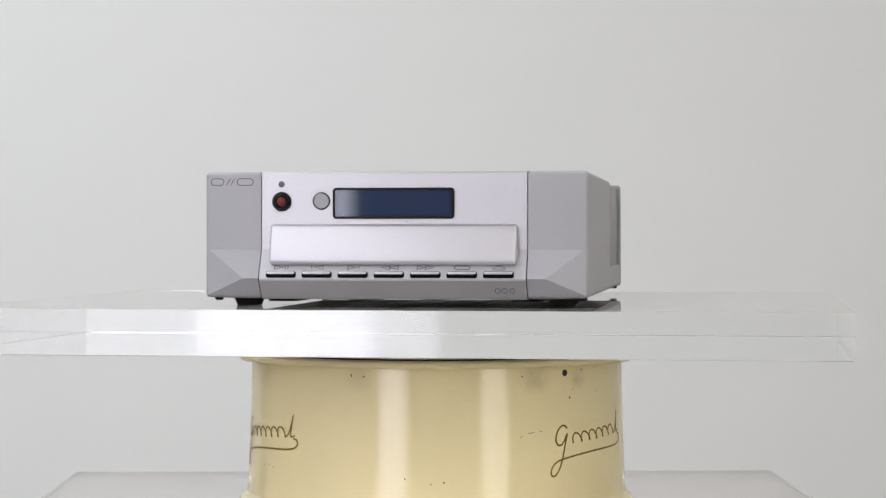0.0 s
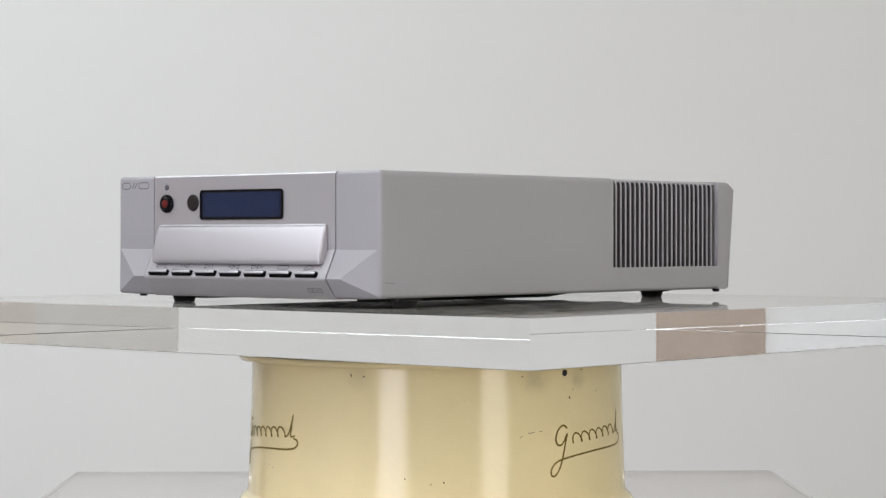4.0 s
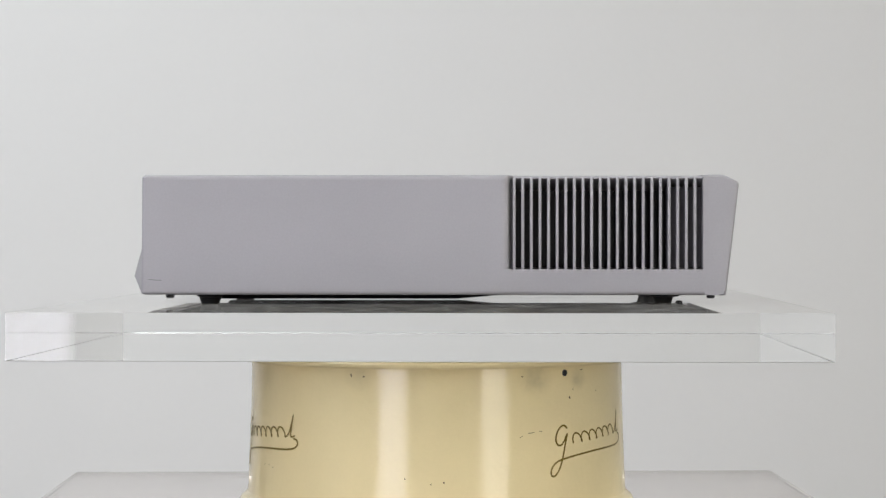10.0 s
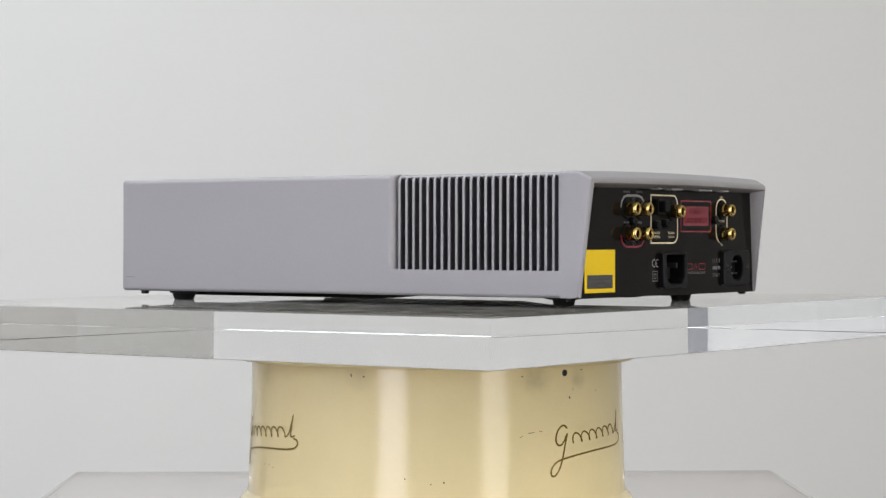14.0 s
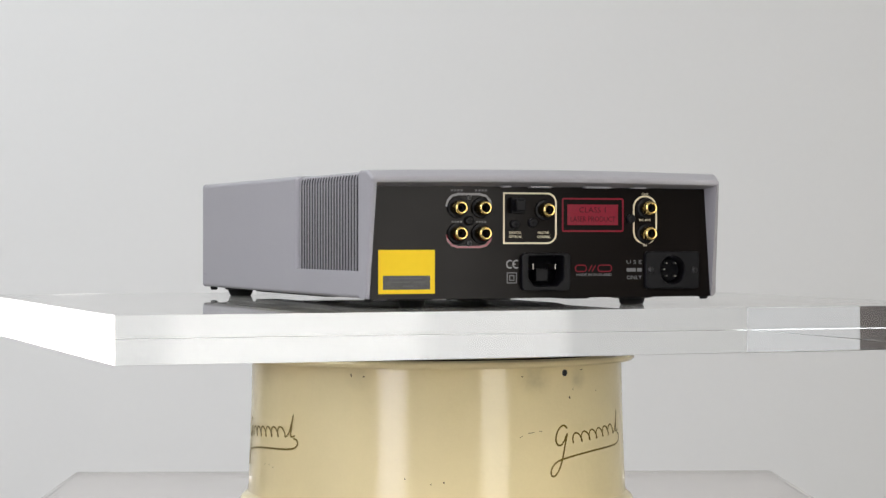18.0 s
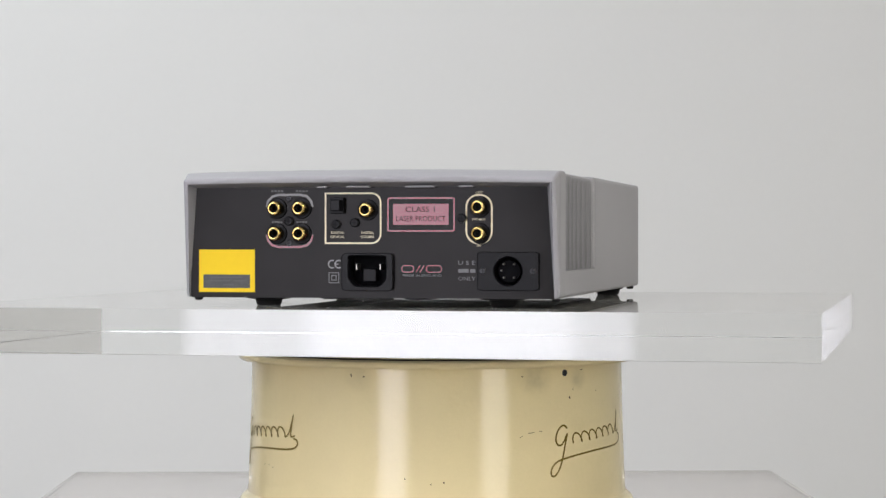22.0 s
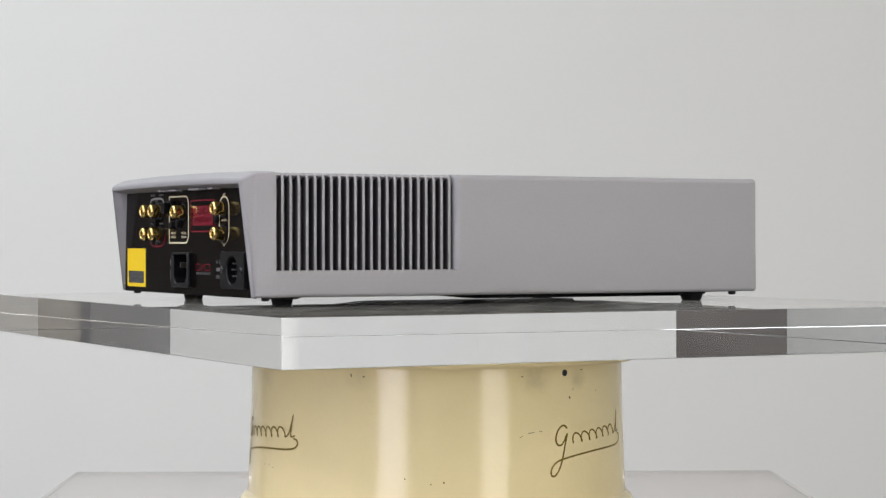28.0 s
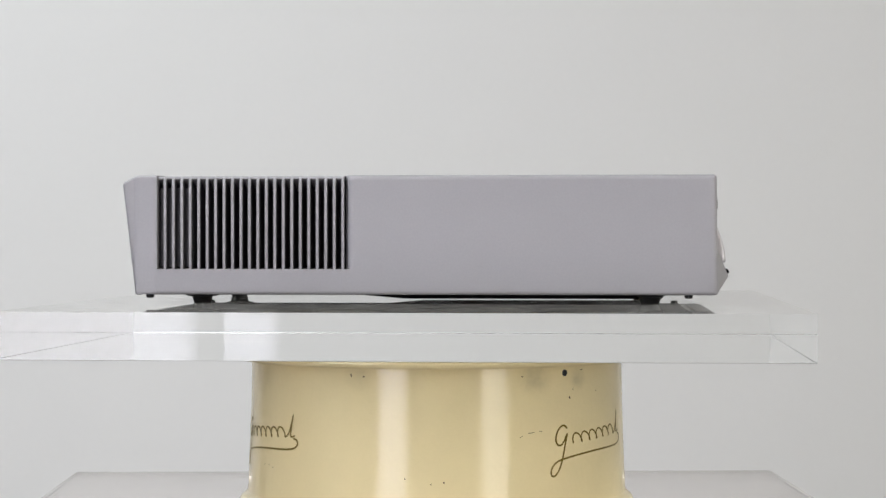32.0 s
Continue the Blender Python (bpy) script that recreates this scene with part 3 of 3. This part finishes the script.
def sign_of(k, shapes):
    bm = bmesh.new()
    for pts, closed in shapes:
        stroke([(-62.9 + KEY_PITCH * k + u, 23.3 + v * 0.85) for u, v in pts], 0.42, on_slope, 0.06, closed, bm)
    part("key_sign", bm, SYMBOL, player, "dark printed key symbol")


def shifted(pts, du):
    return [(u + du, v) for u, v in pts]


sign_of(0, [(shifted(RIGHT, -1.5), True), ([(2.2, 1.2), (2.2, -1.2)], False), ([(3.6, 1.2), (3.6, -1.2)], False)])
sign_of(1, [(shifted(LEFT, 0.8), True), ([(-3.2, 1.2), (-3.2, -1.2)], False)])
sign_of(2, [(shifted(RIGHT, -0.8), True), ([(3.2, 1.2), (3.2, -1.2)], False)])
sign_of(3, [(shifted(LEFT, -2.2), True), (shifted(LEFT, 2.4), True)])
sign_of(4, [(shifted(RIGHT, -2.4), True), (shifted(RIGHT, 2.2), True)])
sign_of(5, [(rounded(-4.4, 4.4, -1.2, 1.2, (1.1,) * 4, 3), True)])
sign_of(6, [([(-3.6, -0.4), (0, 1.5), (3.6, -0.4)], True), ([(-3.8, -1.4), (3.8, -1.4)], False)])


def badge(x0, x1, z0, z1, place, mat, wide, label, parent):
    """A maker's mark as plain shapes: two capsules and a pair of leaning bars."""
    bm = bmesh.new()
    w, r = x1 - x0, abs(z1 - z0) / 2
    s = 1 if w > 0 else -1
    a = abs(w)
    for lo, hi in ((0.0, 0.30), (0.62, 1.0)):
        stroke([(x0 + s * u, v) for u, v in rounded(lo * a, hi * a, z0, z1, (r * 0.9,) * 4, 4)], wide, place, 0.08, True, bm)
    for lo in (0.36, 0.46):
        stroke([(x0 + s * lo * a, z0), (x0 + s * (lo + 0.1) * a, z1)], wide, place, 0.08, False, bm)
    return part("badge", bm, mat, parent, label)


badge(-104.3, -80.2, 69.2, 72.9, lambda u, v, h: (u, -170.2 - h, v), SYMBOL, 0.5, "thin dark maker's mark in plain shapes", player)


def on_underlip(u, v, h):
    y = -178.2 + (16.0 - v) * 8.0 / 9.8
    return (u, y - 0.775 * h, v - 0.63 * h)


bm = bmesh.new()
for u0, u1 in ((56.5, 59.2), (60.2, 63.0), (64.8, 67.0)):
    stroke(rounded(u0, u1, 9.4, 11.8, (0.5,) * 4, 2), 0.35, on_underlip, 0.06, True, bm)
part("model_mark", bm, SYMBOL, player, "small dark model mark in plain bars")

# underside: plate, feet, pegs
part("bottom_plate", prism([(-160, 7.6), (-156, 6.3), (160, 6.3), (166, 7.6)], -102, 102), DARK, player, "black bottom plate")
for x0, x1 in ((-33.5, -14.7), (14.7, 33.5)):
    part("bottom_rib", prism([(x0, 6.6), (x0 + 2.6, 5.2), (x1 - 2.6, 5.2), (x1, 6.6)], -140, 158, "Y"), DARK, player, "black pressed rib")
for sx in (-1, 1):
    part("bottom_rib", prism([(-142, 6.6), (-139, 3.5), (14, 3.5), (47, 6.4)], sx * 62, sx * 78), DARK, player, "black pressed rib")


def foot(x, y, plate, top, low):
    """An oblong tapered rubber foot, wider than deep, on its low round flange."""
    bm = lathe([(0, 7.2), (plate, 7.2), (plate, 5.3), (plate - 2.2, 4.7), (top, 4.5), (top - 0.3, 3.9), (low + 0.4, 2.0), (low, 1.3), (low - 0.5, SLAB_TOP), (0, SLAB_TOP)], "Z", steps=32)
    bmesh.ops.transform(bm, matrix=Matrix.Diagonal((1, 0.74, 1, 1)), verts=bm.verts)
    bmesh.ops.translate(bm, vec=Vector((x, y, 0)) * MM, verts=bm.verts)
    return part("foot", bm, RUBBER, player, "black rubber foot", smooth=True)


for sx in (-1, 1):
    foot(sx * 91, -132, 10.6, 8.6, 7.2)
    foot(sx * 69, 137.5, 13.5, 8.2, 7.0)
    for px, py in ((103, 162.5), (103.5, -154)):
        part("peg", lathe([(0, 7.2), (2.4, 7.2), (2.4, 5.0), (1.8, 4.5), (0, 4.4)], "Z", (sx * px, py, 0), 14), RUBBER, player, smooth=True)

# ---- rear panel ----
YR = 170.0
INLET, ROUND = (-10.2, 13.4), (-86.2, -69.4)
sheet = box(-105, 105, YR - 1.6, YR, 6.2, 12.4)
for x0, x1, z0, z1 in ((-105, ROUND[0], 12.4, 30.4), (ROUND[1], INLET[0], 12.4, 30.4), (INLET[1], 105, 12.4, 30.4), (-105, 105, 30.4, 68.2)):
    box(x0, x1, YR - 1.6, YR, z0, z1, into=sheet)
panel = part("rear_panel", sheet, BLACK, player, "black painted socket panel")


def cavity(x0, x1, z0, z1):
    """The hollow behind an opening: a floor and four walls."""
    bm = box(x0, x1, YR - 10.4, YR - 9.6, z0, z1)
    for a in ((x0 - 1, x0, z0 - 1, z1 + 1), (x1, x1 + 1, z0 - 1, z1 + 1), (x0, x1, z0 - 1, z0), (x0, x1, z1, z1 + 1)):
        box(a[0], a[1], YR - 10.4, YR - 1.7, a[2], a[3], into=bm)
    return bm


def edge_at(poly, centre, a):
    """How far a ray at angle a runs from the centre to a convex outline."""
    d, best = Vector((math.cos(a), math.sin(a))), 1e9
    for p, q in zip(poly, poly[1:] + poly[:1]):
        p, e = Vector(p) - Vector(centre), Vector(q) - Vector(p)
        det = d.x * -e.y + e.x * d.y
        if abs(det) > 1e-9:
            k, m = (p.x * -e.y + e.x * p.y) / det, (d.x * p.y - d.y * p.x) / det
            if k > 0 and -1e-6 <= m <= 1 + 1e-6:
                best = min(best, k)
    return best


def bezel(outer, hole, centre, proud, steps=72):
    """A moulded frame: an outline with rounded shoulders round an opening that runs back into the panel."""
    bm = bmesh.new()
    rings = []
    for poly, grow, y in ((outer, 0, 0.0), (outer, 0, proud - 0.5), (outer, -0.5, proud), (hole, 0.5, proud), (hole, 0, proud - 0.6), (hole, 0, -9.0)):
        ring = []
        for k in range(steps):
            a = 2 * math.pi * k / steps
            r = edge_at(poly, centre, a) + grow
            ring.append(bm.verts.new(Vector((centre[0] + r * math.cos(a), YR + y, centre[1] + r * math.sin(a))) * MM))
        rings.append(ring)
    for a, b in zip(rings, rings[1:]):
        for k in range(steps):
            bm.faces.new((a[k], a[(k + 1) % steps], b[(k + 1) % steps], b[k]))
    return bm



def on_rear(u, v, h):
    return (u, YR + h, v)


def socket(x, z):
    s = part("phono_socket", lathe([(3.8, 0), (3.95, 0.4), (3.95, 6.4), (3.85, 7.0), (3.5, 7.6), (3.0, 7.95), (2.6, 7.9), (2.3, 7.5), (2.2, 6.8), (2.2, 1.0)], "Y", (x, YR, z), 28), GOLD, player,
             "gold plated phono socket", smooth=True)
    part("washer", lathe([(4.1, 1.1), (5.5, 0.9), (5.9, 0.0)], "Y", (x, YR, z), 28), PLASTIC, s, "black plastic washer", smooth=True)
    part("insulator", lathe([(2.25, 5.4), (1.2, 4.9), (1.2, 1.0), (0, 1.0)], "Y", (x, YR, z), 20), PLASTIC, s, "black socket centre", smooth=True)


for x, z in ((54.3, 56.3), (40, 56.3), (54.3, 42.2), (40, 42.2), (1.7, 55.3), (-61.7, 56.7), (-61.7, 42.2)):
    socket(x, z)


def screw(x, z, r=1.7, y=None, tall=0.9, mat=None):
    y = YR if y is None else y
    s = part("screw", lathe([(0, tall), (r * 0.75, tall - 0.1), (r, tall - 0.6), (r, 0)], "Y", (x, y, z), 18), mat or SCREW, player, "small black cross-head screw", smooth=True)
    bm = box(x - r * 0.6, x + r * 0.6, y + tall - 0.15, y + tall + 0.05, z - 0.2, z + 0.2)
    box(x - 0.2, x + 0.2, y + tall - 0.15, y + tall + 0.04, z - r * 0.6, z + r * 0.6, into=bm)
    part("screw_slot", bm, DARK, s)


screw(47.2, 61.8)
screw(47.2, 36.8)
for x, z in ((47.2, 49.2), (19.8, 47.3), (9.1, 48.2), (-51.9, 50.6)):
    screw(x, z, 2.6, None, 2.4, MOULDED)

# printed outlines
arch = [(60.4, 57), (59.6, 60.4), (57.2, 63), (53.5, 63.9), (40.8, 63.9), (37, 63), (34.6, 60.4), (33.8, 57)]
part("printed_line", stroke(arch, 1.3, on_rear, 0.07), PALEINK, panel, "grey printed outline")
part("printed_line", stroke([(u, 98.6 - v) for u, v in arch], 1.25, on_rear, 0.07), RED, panel, "red printed outline")
part("printed_line", stroke(rounded(-5.5, 26.2, 36.8, 64.6, (0, 5.2, 5.2, 0)), 0.95, on_rear, 0.07, True), CREAM, panel,
     "cream printed outline")
part("printed_line", stroke(rounded(-68.4, -54.1, 36.8, 63.4, (6.6,) * 4, 7), 0.95, on_rear, 0.07, True), CREAM, panel, "cream printed outline")
part("printed_line", stroke(rounded(-47.2, -9.7, 43.6, 61.8, (0.8,) * 4, 2), 0.9, on_rear, 0.07, True), RED, panel, "red printed outline")
warning = part("warning_label", box(-44.1, -12.6, YR, YR + 0.12, 47, 58.6), RED, panel, "glossy red warning field with dark words")
lettering("lettering", "CLASS 1", 4.3, (-28.4, YR + 0.16, 55.4), INK, warning, "dark words", 16.5)
lettering("lettering", "LASER PRODUCT", 4.3, (-28.4, YR + 0.16, 50.2), INK, warning, "dark words", 28)
for words, x, z, size, wide, ink in (
        ("DIGITAL", 19.3, 42.6, 2.0, 7.4, CREAM), ("OPTICAL", 19.3, 40.3, 2.0, 8.0, CREAM), ("DIGITAL", 2.0, 42.6, 2.0, 7.4, CREAM),
        ("COAXIAL", 2.0, 40.3, 2.0, 8.0, CREAM), ("OUT", -61.2, 64.6, 1.9, 4.2, CREAM), ("MC-BUS", -61.2, 49.9, 1.9, 7.2, CREAM),
        ("IN", -61.2, 35.5, 1.9, 2.0, CREAM), ("MADE IN ENGLAND", -29.2, 18.9, 2.1, 22, GREYINK), 
        ("U S E", -54.3, 25.9, 3.2, 9.6, GREYINK), ("ONLY", -54.3, 17.2, 3.2, 9.6, GREYINK)):
    lettering("lettering", words, size, (x, YR + 0.08, z), ink, panel, "printed words", wide)
def arc(u, v, r, lo, hi):
    """An arc in the panel's plane, seen from behind the player."""
    return [(u - r * math.cos(radians(a)), v + r * math.sin(radians(a))) for a in range(lo, hi + 1, 12)]


mark = stroke(arc(22.4, 25.1, 2.1, 60, 300), 0.75, on_rear, 0.07)
stroke(arc(18.6, 25.1, 2.1, 60, 300), 0.75, on_rear, 0.07, into=mark)
stroke([(20.6, 25.1), (18.9, 25.1)], 0.7, on_rear, 0.08, into=mark)
part("conformity_mark", mark, PALEINK, panel, "pale grey printed conformity mark")
bm = box(-49.6, -55.4, YR, YR + 0.1, 20.6, 22.6)
box(-56.2, -59.2, YR, YR + 0.1, 20.6, 22.6, into=bm)
part("printed_bar", bm, GREYINK, panel)
part("square_mark", stroke(rounded(18.6, 24.2, 14.7, 20.3, (0,) * 4), 0.5, on_rear, 0.07, True,
                           stroke(rounded(20.1, 22.7, 16.2, 18.8, (0,) * 4), 0.5, on_rear, 0.07, True)), GREYINK, panel, "grey printed double square")
for x, z, w in ((54.6, 66.0, 7.6), (40.2, 66.0, 7.6), (54.6, 48.6, 6.6), (40.2, 48.6, 6.6)):
    bm = bmesh.new()
    for k in range(4):
        box(x - w / 2 + k * w / 4, x - w / 2 + (k + 0.72) * w / 4, YR, YR + 0.07, z - 0.55, z + 0.55, into=bm)
    part("printed_bar", bm, DIMINK, panel, "tiny grey print in plain bars")
badge(-17.6, -40.1, 20.8, 24.4, on_rear, RED, 0.55, "red maker's mark in plain shapes", panel)

# yellow label
label = part("rating_label", box(67.4, 100.3, YR, YR + 0.2, 9.2, 33.2), YELLOW, panel, "yellow warning label with a grey printed field")
part("label_field", box(70.2, 97.7, YR + 0.2, YR + 0.28, 11.5, 19.1), GREYBAR, label, "dark grey printed field")
for z, u0, u1 in ((17.6, 94, 75), (15.6, 95.5, 82), (15.6, 80, 73), (13.4, 86, 80)):
    part("label_bar", box(u0, u1, YR + 0.28, YR + 0.34, z - 0.4, z + 0.4), DIMINK, label)

# optical socket
optical = part("optical_socket", box(14.8, 23, YR, YR + 3.2, 53.2, 62.4, 0.5), PLASTIC, player, "black optical socket with its cap in")
part("cap", box(15.9, 21.9, YR + 3.2, YR + 7.4, 54.6, 61.0, 0.6), PLASTIC, optical, "black dust cap")

# mains inlet
hole = [(12.4, 28.9), (11.4, 29.8), (-8.2, 29.8), (-9.2, 28.9), (-9.2, 17.6), (-8.6, 16.2), (-5.6, 13.2), (-4.2, 12.8), (7.4, 12.8), (8.8, 13.2), (11.8, 16.2), (12.4, 17.6)]
mains = part("mains_inlet", bezel(rounded(-13.2, 16.4, 10.2, 31.3, (2.4,) * 4), hole, (1.6, 21.2), 3.0), MOULDED, player, "black mains inlet", smooth=True)
part("inlet_hollow", cavity(INLET[0], INLET[1], 12.4, 30.4), DARK, mains, "dark hollow of the inlet")
part("inlet_core", box(5.4, -2.2, YR - 9.6, YR - 3, 15.4, 22.6, 0.5), MOULDED, mains, "black inlet core")
for x, z in ((8.4, 23.6), (-5.2, 23.6), (1.6, 17.6)):
    part("pin", box(x - 0.45, x + 0.45, YR - 9.6, YR - (6 if z < 20 else 0), z - 1.6, z + 1.6, 0.2), STEEL, mains, "bright metal pin")

# round power socket on its plate
ring = [(-77.8 + 7.9 * math.cos(2 * math.pi * k / 48), 21.4 + 7.9 * math.sin(2 * math.pi * k / 48)) for k in range(48)]
power_socket = part("power_socket", bezel(rounded(-95, -60.6, 10.7, 32.1, (1.2,) * 4, 3), ring, (-77.8, 21.4), 2.4), MOULDED, player,
                    "black plate with a round five-pin socket", smooth=True)
part("socket_hollow", cavity(ROUND[0], ROUND[1], 12.4, 30.4), DARK, power_socket, "dark hollow of the round socket")
part("socket_barrel", lathe([(6.2, -9.4), (6.2, -2.6), (6.0, -2.2), (0, -2.2)], "Y", (-77.8, YR, 21.4), 32), DARK, power_socket, "black socket insert", smooth=True)
for dx, dz in ((4.2, 0.4), (2.8, 3.9), (-2.8, 3.9), (2.8, -3.4), (-2.8, -3.4)):
    part("pin", lathe([(0.55, -2.2), (0.55, 0.2), (0.35, 0.5), (0, 0.55)], "Y", (-77.8 + dx, YR, 21.4 + dz), 10), STEEL, power_socket, "bright metal pin")
screw(-91.8, 21.4, 1.9, YR + 2.4)
screw(-63.8, 21.6, 1.9, YR + 2.4)

# bent tabs under the hood
for u, w in ((27, 5), (6, 13), (-29, 16), (-55, 8)):
    part("tab", box(u - w / 2, u + w / 2, 171.5, 176.4, 67.6, 68.6, 0.4), SILVER, player)


# ---- what turns ----
def motions():
    turn = [(0, -7.88), (1, -16.00), (2, -24.32), (3, -32.79), (3.5, -36.88), (5.5, -53.34), (6, -57.47), (7, -65.67), (8, -74.35),
            (9, -83.07), (10, -91.39), (11, -99.76), (12, -108.22), (13, -116.75), (14, -125.18), (14.5, -129.13), (16.5, -145.66),
            (17, -150.03), (18, -158.73), (19, -167.28), (20, -175.64), (21, -184.00), (22, -192.42), (23, -200.85), (24, -209.24),
            (25, -217.32), (25.5, -221.26), (27.5, -237.87), (28, -242.04), (29, -250.11), (30, -257.95), (31, -265.85), (32, -274.07)]
    rows = [(t, pose(0, 0, 0, 0, 0, a)) for t, a in turn]
    walk(slab, rows)
    walk(player, rows)


motions()
